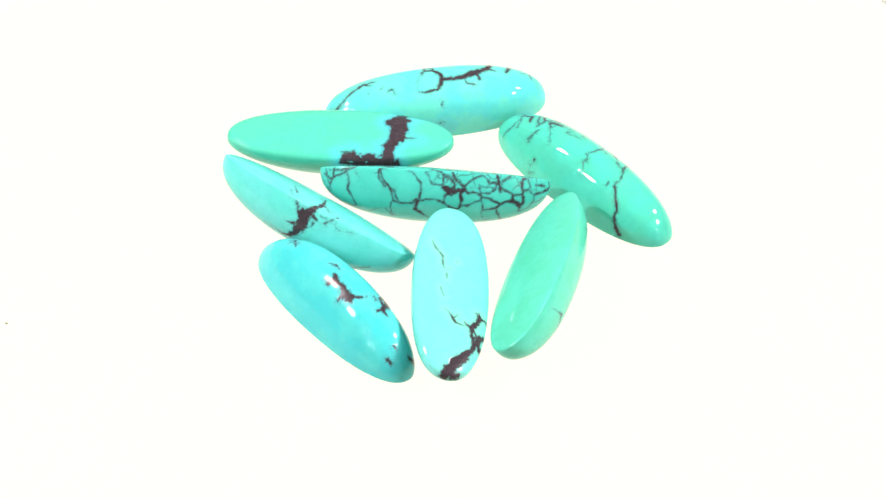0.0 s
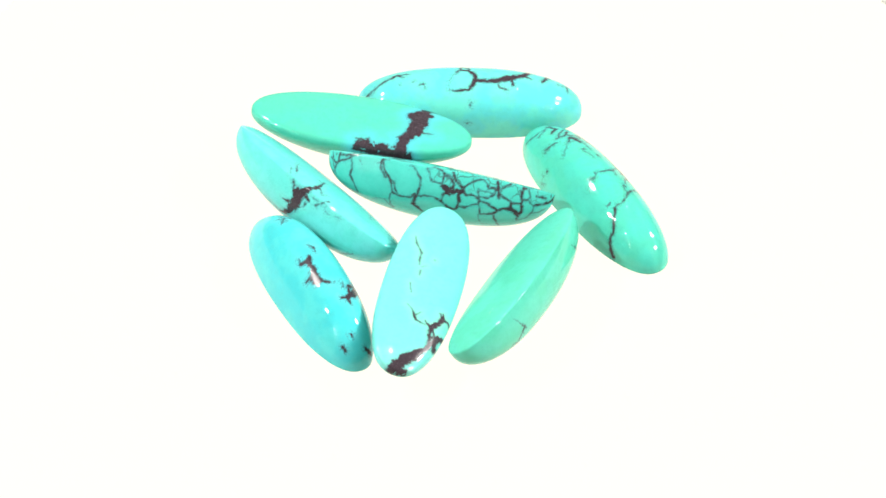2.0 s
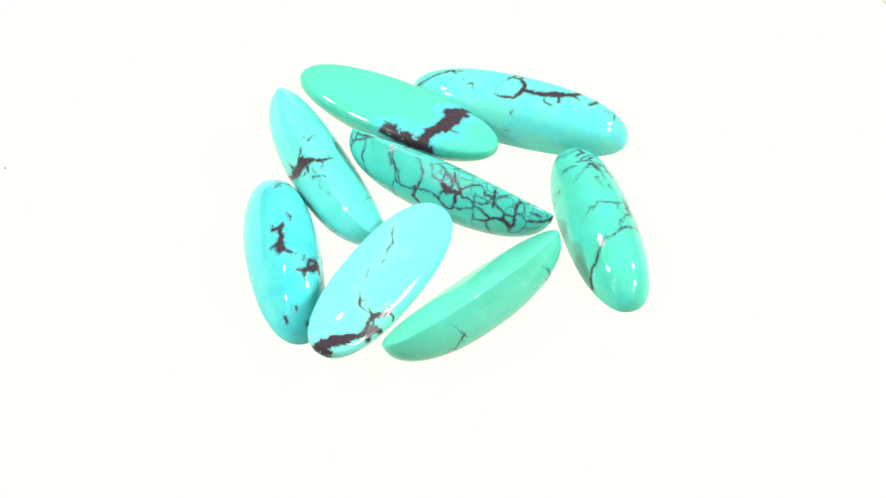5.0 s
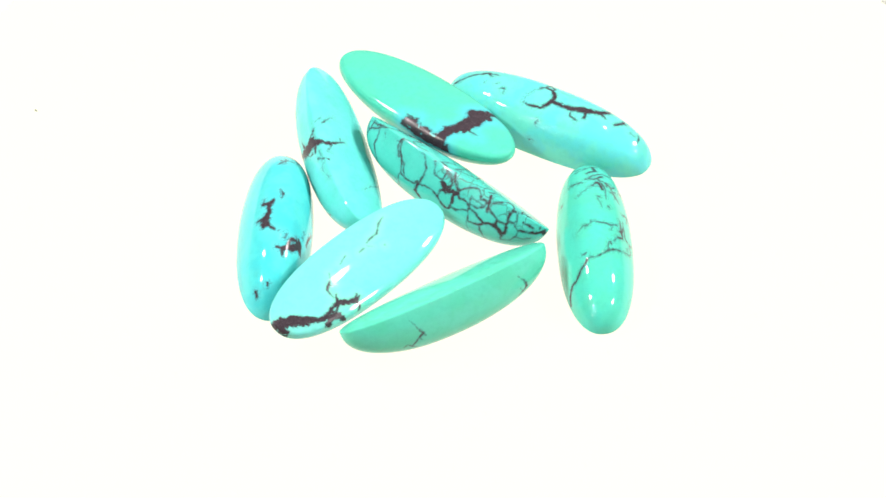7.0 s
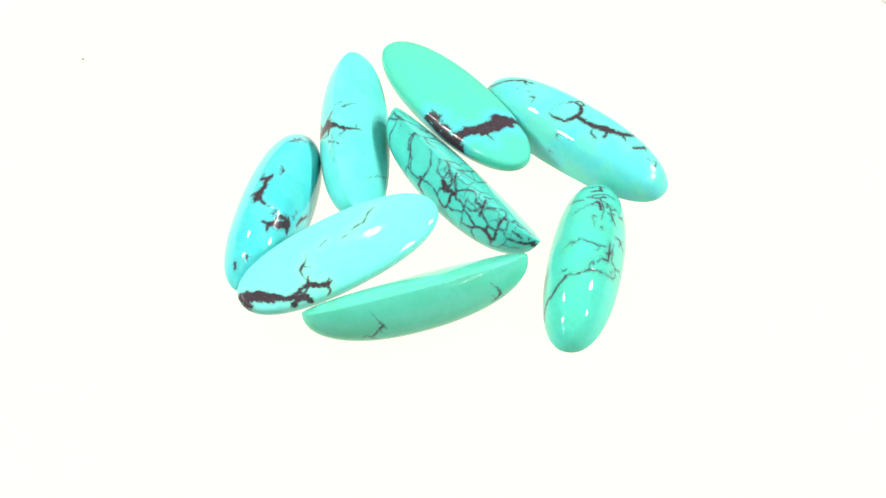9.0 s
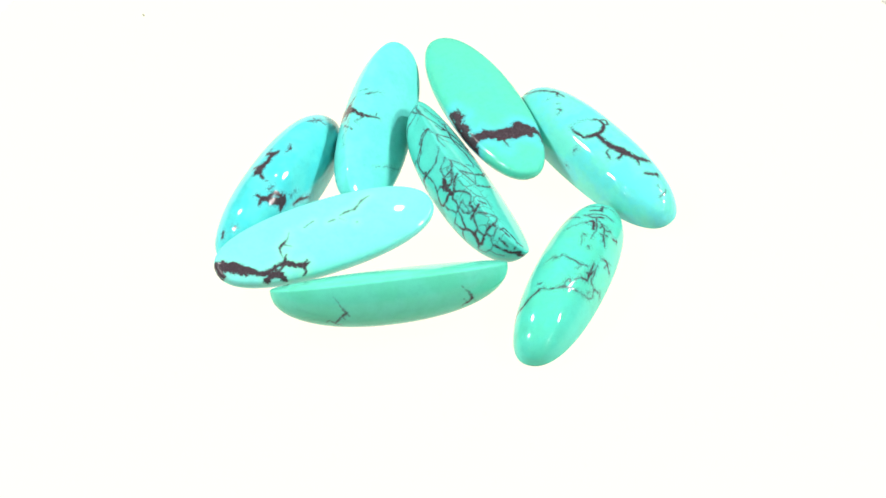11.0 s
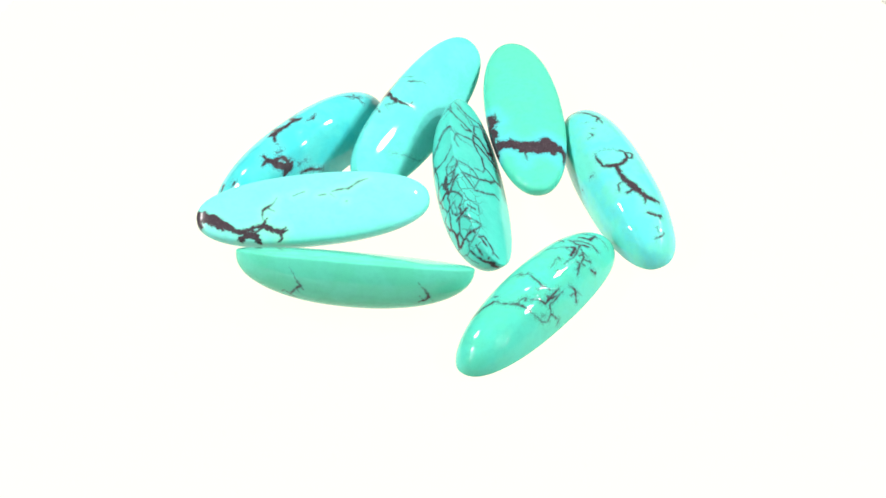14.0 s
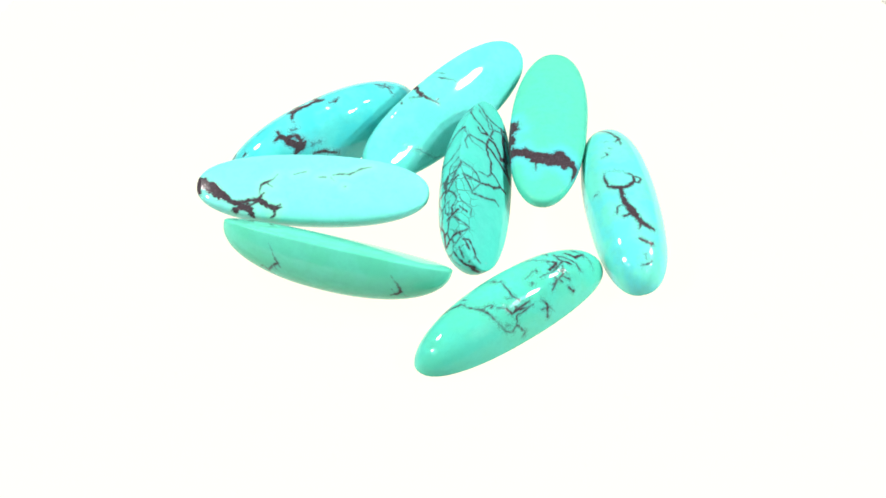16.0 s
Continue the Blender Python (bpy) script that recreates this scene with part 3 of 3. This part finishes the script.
def profile(h, n, length, rings):
    """Even steps along one half of a stone's profile: shares of the radius and heights, from the middle to the girdle."""
    q = np.linspace(0, np.pi / 2, 4000)
    s, z = np.sin(q) ** (2 / n), np.cos(q) ** (2 / n) * h
    way = np.concatenate([[0], np.cumsum(np.hypot(np.diff(s) * length, np.diff(z)))])
    q = np.interp(np.linspace(0, way[-1], rings + 1), way, q)
    return np.sin(q) ** (2 / n), np.cos(q) ** (2 / n) * h


def waves(points, scale, shift):
    return np.array([noise.noise_vector(Vector(p * scale + shift)) for p in points])


BULGE = {"B": 0.34, "C": 0.55, "E": 0.60, "F": 0.34, "M": 0.34}


def cabochon(key, around=440, rings=100):
    """A long oval cabochon: a domed side and a nearly flat side that meet in a rounded girdle."""
    _, _, (a, b, up, down), (nu, nd, e) = STONES[key]
    u = np.linspace(0, 2 * np.pi, around, endpoint=False)
    ox = np.sign(np.cos(u)) * np.abs(np.cos(u)) ** (2 / e)
    oy = np.sign(np.sin(u)) * np.abs(np.sin(u)) ** (2 / e)
    s1, z1 = profile(down, nd, 0.6 * a, rings)
    s2, z2 = profile(up, nu, 0.6 * a, rings)
    s = np.concatenate([s1[1:], s2[::-1][1:-1]])
    z = np.concatenate([-z1[1:], z2[::-1][1:-1]])
    count = len(s)
    grid = np.stack([a * s[:, None] * ox, b * s[:, None] * oy, np.repeat(z[:, None], around, 1)], 2).reshape(-1, 3)
    verts = np.concatenate([[[0, 0, -down]], grid, [[0, 0, up]]])
    i = np.arange(around)
    j = (i + 1) % around
    quads = np.concatenate([np.stack([1 + r * around + i, 1 + r * around + j, 1 + (r + 1) * around + j, 1 + (r + 1) * around + i], 1) for r in range(count - 1)])
    o = 1 + (count - 1) * around
    faces = [(0, 1 + int(q), 1 + int(p)) for p, q in zip(i, j)] + quads.tolist() + [(o + int(p), o + int(q), o + around) for p, q in zip(i, j)]
    # how far each spot lies from the dark veins, and how wide the nearest one is
    shift = np.array((ord(key) * 3.1, 0.0, 0.0))
    bent = verts + 0.07 * waves(verts, 0.9, shift) + 0.12 * waves(verts, 2.2, shift) + 0.06 * waves(verts, 5.5, shift)
    gap, girth = np.full(len(verts), 20.0), np.full(len(verts), 0.1)
    for chain in VEINS[key]:
        for p, q in zip(chain, chain[1:]):
            start, way = np.array(p[:3]), np.array(q[:3]) - np.array(p[:3])
            t = np.clip((bent - start) @ way / max(way @ way, 1e-9), 0, 1)
            w = p[3] + (q[3] - p[3]) * t
            d = np.linalg.norm(bent - start - t[:, None] * way, axis=1) - w
            girth = np.where(d < gap, w, girth)
            gap = np.minimum(d, gap)
    # the flat side bulges a little
    if key in BULGE:
        share = (np.abs(verts[:, 0] / a) ** e + np.abs(verts[:, 1] / b) ** e) ** (2 / e)
        verts[:, 2] += BULGE[key] * np.clip(1 - share, 0, 1) * np.clip(verts[:, 2] / up, 0, 1)
    # hand cutting leaves faint waves
    verts = verts * (1 + 0.005 * waves(verts, 0.2, shift)[:, :1])
    me = bpy.data.meshes.new("cabochon")
    me.from_pydata((verts * MM).tolist(), [], faces)
    me.polygons.foreach_set("use_smooth", [True] * len(me.polygons))
    for title, values in (("vein_gap", gap), ("vein_girth", girth)):
        me.attributes.new(title, "FLOAT", "POINT").data.foreach_set("value", values)
    me.update()
    return me


def turquoise(name, key, body, second, dark=(0.023, 0.0165, 0.0205), halo=None, reach=1.2, lace=0.5):
    """Polished turquoise: a mottled body colour, its own dark veins, and a soft pale edge along them."""
    n = Nodes(name)
    p = n.coords(1000.0)
    shifted = n.vec("ADD", p, (ord(key) * 7.3, 3.0, 1.0))
    depth, girth = n.attribute("vein_gap"), n.attribute("vein_girth")
    fine = n.noise(shifted, 1.7, 5.0, 0.70)
    amount = n.math("MINIMUM", n.math("MULTIPLY_ADD", girth, 3.2, 0.05), 1.7)
    ragged = n.math("MULTIPLY_ADD", n.math("SUBTRACT", fine, 0.5), amount, n.math("SUBTRACT", depth, n.math("MULTIPLY_ADD", girth, 0.20, 0.0)))
    mask = n.span(ragged, -0.13, 0.10, 1.0, 0.0)
    mask = n.math("MULTIPLY", mask, n.span(girth, 0.03, 0.16, 0.62, 1.0))
    near = n.span(depth, 0.0, reach, 1.0, 0.0)
    # fine threads that fray from the veins
    thread = n.math("ABSOLUTE", n.math("SUBTRACT", n.noise(shifted, 1.7, 3.0, 0.6), 0.5))
    thread = n.math("MULTIPLY", n.span(thread, 0.018, 0.045, 1.0, 0.0), n.span(depth, 0.10, 0.7, lace, 0.0))
    mask = n.math("MAXIMUM", mask, thread)
    if key == "M":
        # a finer net between the veins along the crowded edge of the webbed stone
        sway = n.vec("SCALE", n.vec("SUBTRACT", n.noise(shifted, 0.9, 3.0, 0.6, colour=True), (0.5, 0.5, 0.5)), scale=0.9)
        net = n.tree.nodes.new("ShaderNodeTexVoronoi")
        net.feature = "DISTANCE_TO_EDGE"
        net.inputs["Scale"].default_value = 0.62
        n.put(net.inputs["Vector"], n.vec("ADD", p, sway))
        split = n.tree.nodes.new("ShaderNodeSeparateXYZ")
        n.put(split.inputs[0], p)
        edge = n.math("MULTIPLY", n.span(split.outputs[2], -2.4, -1.0, 0.0, 1.0), n.span(split.outputs[1], 1.0, 3.0, 0.0, 1.0))
        crowded = n.math("MULTIPLY", n.span(split.outputs[0], -1.0, 2.5, 0.6, 0.0), edge)
        mask = n.math("MAXIMUM", mask, n.math("MULTIPLY", n.span(net.outputs["Distance"], 0.020, 0.060, 1.0, 0.0), crowded))
    clouds = n.noise(shifted, 0.30, 4.0, 0.55)
    grain = n.noise(shifted, 6.0, 4.0, 0.6)
    col = n.mix(n.span(clouds, 0.40, 0.60), body, second)
    col = n.mix(n.span(n.noise(shifted, 1.1, 5.0, 0.65), 0.42, 0.72, 0.0, 0.45), col, tuple(c * 0.80 for c in second))
    col = n.mix(n.span(grain, 0.3, 0.75, 0.0, 0.25), col, tuple(min(1, c * 1.2 + 0.004) for c in body))
    if halo:
        col = n.mix(n.math("MULTIPLY", near, n.span(clouds, 0.3, 0.6, 0.25, 0.6)), col, halo)
    smoke = n.span(depth, -0.05, n.math("MULTIPLY_ADD", girth, 1.1, 0.08), 0.40, 0.0)
    col = n.mix(n.math("MULTIPLY", smoke, n.span(clouds, 0.35, 0.6, 0.5, 1.0)), col, (0.040, 0.120, 0.170))
    rust = n.mix(n.noise(shifted, 2.5, 3.0), dark, tuple(c * 2.2 for c in dark))
    rust = n.mix(n.span(grain, 0.56, 0.72, 0.0, 0.65), rust, (0.115, 0.085, 0.095))
    col = n.mix(mask, col, rust)
    height = n.math("SUBTRACT", n.math("MULTIPLY", n.noise(shifted, 0.8, 2.0), 0.2), n.math("MULTIPLY", mask, n.noise(shifted, 5.0, 3.0)))
    return n.surface(Base_Color=col, Roughness=n.span(mask, 0.0, 1.0, 0.045, 0.16), IOR=1.42,
                     Specular_IOR_Level=n.span(mask, 0.0, 1.0, 0.5, 0.3),
                     Normal=n.bump(height, 0.3, 0.00006))


LOOKS = {
    "A": ((0.080, 0.46, 0.47), (0.105, 0.51, 0.40), (0.12, 0.50, 0.44), "sky-blue turquoise cabochon, dome up, with black matrix patches"),
    "B": ((0.068, 0.41, 0.290), (0.064, 0.43, 0.315), (0.075, 0.42, 0.56), "green turquoise cabochon, flat side up, with a brown band"),
    "C": ((0.105, 0.51, 0.490), (0.086, 0.50, 0.445), (0.112, 0.53, 0.475), "pale blue turquoise cabochon leaning over, with a brown burst"),
    "D": ((0.046, 0.43, 0.455), (0.070, 0.48, 0.470), (0.095, 0.48, 0.50), "deep blue turquoise cabochon, dome up, with dark blotches"),
    "E": ((0.132, 0.51, 0.49), (0.122, 0.52, 0.45), (0.190, 0.53, 0.36), "pale turquoise cabochon, flat side up, with a brown corner"),
    "F": ((0.072, 0.435, 0.295), (0.082, 0.46, 0.345), None, "plain green turquoise cabochon tipped on its edge"),
    "G": ((0.064, 0.43, 0.312), (0.060, 0.45, 0.358), None, "green turquoise cabochon, dome up, with thin branching veins"),
    "M": ((0.054, 0.42, 0.350), (0.066, 0.45, 0.385), None, "teal turquoise cabochon on its side, with a spider web of veins"),
}

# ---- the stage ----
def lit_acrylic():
    """White acrylic taken as lit from below; its even glow hides shadows."""
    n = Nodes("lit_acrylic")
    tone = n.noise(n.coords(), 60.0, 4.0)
    # near-black base: the disc's white and cream tint come from the glow alone
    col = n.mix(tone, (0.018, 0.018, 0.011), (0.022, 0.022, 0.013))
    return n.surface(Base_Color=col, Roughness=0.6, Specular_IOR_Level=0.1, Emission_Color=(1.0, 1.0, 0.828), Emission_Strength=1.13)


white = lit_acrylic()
paper = plain("white_laminate", (0.80, 0.80, 0.76), 0.6, grain=30.0, amount=0.03)
paint = plain("grey_wall_paint", (0.30, 0.30, 0.29), 0.9, grain=20.0, amount=0.03)
grey = plain("grey_plastic", (0.18, 0.18, 0.18), 0.5)
slate = plain("grey_table_laminate", (0.26, 0.26, 0.26), 0.6, grain=40.0)
rubber = plain("putty_grey", (0.22, 0.22, 0.15), 0.8)


def part(name, bm, material, parent=None, label=""):
    me = bpy.data.meshes.new(name)
    bmesh.ops.recalc_face_normals(bm, faces=bm.faces)
    bm.to_mesh(me)
    bm.free()
    me.materials.append(material)
    ob = new(name, me)
    if parent is not None:
        ob.parent = parent
    return tagged(ob, label)


def lathe(profile, around=96):
    """A turned solid about z from (radius, height) pairs, closed on the axis."""
    bm = bmesh.new()
    rings = []
    for r, z in profile:
        if r <= 0:
            rings.append([bm.verts.new((0, 0, z))])
        else:
            rings.append([bm.verts.new((r * math.cos(2 * math.pi * i / around), r * math.sin(2 * math.pi * i / around), z)) for i in range(around)])
    for p, q in zip(rings, rings[1:]):
        for i in range(around):
            j = (i + 1) % around
            face = [p[i % len(p)], p[j % len(p)], q[j % len(q)], q[i % len(q)]]
            face = list(dict.fromkeys(face))
            if len(face) > 2:
                f = bm.faces.new(face)
                f.smooth = False
    return bm


def box(x0, y0, z0, x1, y1, z1, bevel=0.0):
    bm = bmesh.new()
    bmesh.ops.create_cube(bm, size=1.0, matrix=Matrix.LocRotScale(((x0 + x1) / 2, (y0 + y1) / 2, (z0 + z1) / 2), None, (x1 - x0, y1 - y0, z1 - z0)))
    if bevel:
        bmesh.ops.bevel(bm, geom=bm.edges[:], offset=bevel, segments=3, affect="EDGES", profile=0.5)
    return bm


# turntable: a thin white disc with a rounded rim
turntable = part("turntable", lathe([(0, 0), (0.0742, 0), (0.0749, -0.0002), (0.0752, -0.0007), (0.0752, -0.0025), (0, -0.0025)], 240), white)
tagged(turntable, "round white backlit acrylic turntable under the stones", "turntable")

# added board and unseen grey table; size and tone trim the stones' reflections
board = part("base_board", box(-0.125, -0.125, -0.016, 0.125, 0.125, -0.0026, 0.002), paper)
tagged(board, "square white laminate board under the turntable", "board")
table = part("table_top", box(-0.48, -0.70, -0.045, 0.48, 0.48, -0.0161, 0.004), slate)
tagged(table, "unseen grey table top", "table", kind="structure")

# unseen walls added to close the set; their greys set the fill light
for name, b in (("wall_north", (-0.52, 0.50, -0.20, 0.52, 0.52, 0.70)), ("wall_south", (-0.52, -0.80, -0.20, 0.52, -0.78, 0.70)),
                ("wall_east", (0.50, -0.78, -0.20, 0.52, 0.50, 0.70)), ("wall_west", (-0.52, -0.78, -0.20, -0.50, 0.50, 0.70)),
                ("floor", (-0.52, -0.80, -0.22, 0.52, 0.52, -0.20)), ("ceiling", (-0.52, -0.80, 0.70, 0.52, 0.52, 0.72))):
    # the south wall is darker to cut fill from the front
    tagged(part(name, box(*b), grey if name == "wall_south" else paint), "plain grey unseen studio " + name.split("_")[0], name.split("_")[0], kind="structure")

def spot_lamp(spot, size, power):
    """A small round lamp: an area light in the mouth of a grey cup that hangs from the ceiling by a rod."""
    lamp = new("spot_lamp")
    lamp.matrix_world = look(spot, (0, 0, 0))
    r = size + 0.003
    part("housing", lathe([(size, -0.001), (r, -0.001), (r, 0.020), (r * 0.55, 0.034), (0, 0.034), (0, 0.030), (r * 0.5, 0.030), (size, 0.018), (size, -0.001)], 32), grey, lamp, "grey plastic lamp cup")
    rod = part("rod", lathe([(0, 0.012), (0.003, 0.012), (0.003, 0.70 - spot[2]), (0, 0.70 - spot[2])], 12), grey, lamp, "thin grey rod")
    rod.matrix_local = lamp.matrix_world.inverted() @ pose(*spot) @ pose(0, 0.0, 0.012)
    data = bpy.data.lights.new("lamp_light", "AREA")
    data.shape, data.size, data.energy, data.color = "DISK", 2 * size, power, (1.0, 0.985, 0.95)
    light = new("lamp_light", data)
    light.matrix_world = look(spot, (0, 0, 0)) @ pose(0, 0, -0.002)
    return tagged(lamp, "small round studio spot lamp, switched on", "lamp", "spot lamps")


for spot, size, power in LAMPS:
    spot_lamp(spot, size, power)


def led_panel(spot, target, columns, rows, pitch, rise):
    """A dark strip with a grid of small glowing diodes, held by a rod from the ceiling."""
    panel = new("led_panel")
    panel.matrix_world = look(spot, target)
    w, h = columns * pitch / 2 + 0.004, rows * rise / 2 + 0.004
    part("board", box(-w, -h, 0.003, w, h, 0.012, 0.001), grey, panel, "dark grey circuit board")
    bm = bmesh.new()
    bmesh.ops.create_uvsphere(bm, u_segments=10, v_segments=6, radius=0.0021)
    first = part("diode", bm, diode_light, panel)
    for c in range(columns):
        for r in range(rows):
            place = pose((c - (columns - 1) / 2) * pitch, (r - (rows - 1) / 2) * rise, 0)
            if c == r == 0:
                first.matrix_local = place
            else:
                ob = new("diode", first.data)
                ob.parent, ob.matrix_local = panel, place
    top = 0.70 - spot[2]
    rod = part("rod", lathe([(0, 0.014), (0.003, 0.014), (0.003, top), (0, top)], 12), grey, panel, "thin grey rod")
    rod.matrix_local = panel.matrix_world.inverted() @ pose(*spot)
    return tagged(panel, "small dark panel with a grid of white diodes", "led panel", "diode panels")


glow = Nodes("diode_light")
diode_light = glow.surface(Base_Color=(0.9, 0.9, 0.85), Emission_Color=(1.0, 0.98, 0.94), Emission_Strength=520.0)
led_panel((0.292, -0.245, 0.238), (0, 0, 0), 3, 5, 0.045, 0.055)
led_panel((-0.263, -0.237, 0.277), (0, 0, 0), 3, 5, 0.045, 0.050)

# ---- the stones ----
stones = {}
LACE = {"A": 0.4, "B": 0.2, "C": 0.3, "D": 0.6, "E": 0.05, "F": 0.05, "G": 0.4, "M": 0.15}
for key, (body, second, halo, words) in LOOKS.items():
    me = cabochon(key)
    me.materials.append(turquoise("turquoise", key, body, second, halo=halo, reach=2.2 if key == "B" else 1.2, lace=LACE[key]))
    ob = new("cabochon", me)
    ob.matrix_world = at_rest(key)
    stones[key] = tagged(ob, words, "gemstone", "turquoise cabochons")


# a grain of dust on the disc
bm = bmesh.new()
bmesh.ops.create_icosphere(bm, subdivisions=2, radius=0.00016, matrix=Matrix.Diagonal((1.5, 0.8, 0.7, 1)))
for v in bm.verts:
    v.co *= 1 + 0.3 * noise.noise(v.co * 9000)
dust = part("dust_grain", bm, rubber)
tagged(dust, "tiny grey grain of dust on the white disc", "dust")
DUST = pose(-0.05623, -0.01935, 0.0001)

# made-up round nub that stands in for an unknown grey spot behind the disc
foot = part("corner_nub", lathe([(0, 0), (0.0040, 0), (0.0048, 0.0008), (0.0048, 0.0045), (0.0042, 0.0060), (0.0030, 0.0066), (0, 0.0066)], 40), rubber)
foot.location = (0.0640, 0.0530, -0.0026)
tagged(foot, "putty-coloured round nub standing in for an unknown grey spot", "foot")


def motions():
    """The turntable carries the stones round its axis at an even pace."""
    times = [0.5 * k for k in range(int(SECONDS * 2) + 1)]
    for ob, start in [(turntable, Matrix()), (dust, DUST)] + [(stones[key], at_rest(key)) for key in stones]:
        walk(ob, [(t, pose(0, 0, 0, 0, 0, SPIN * t) @ start) for t in times])


motions()
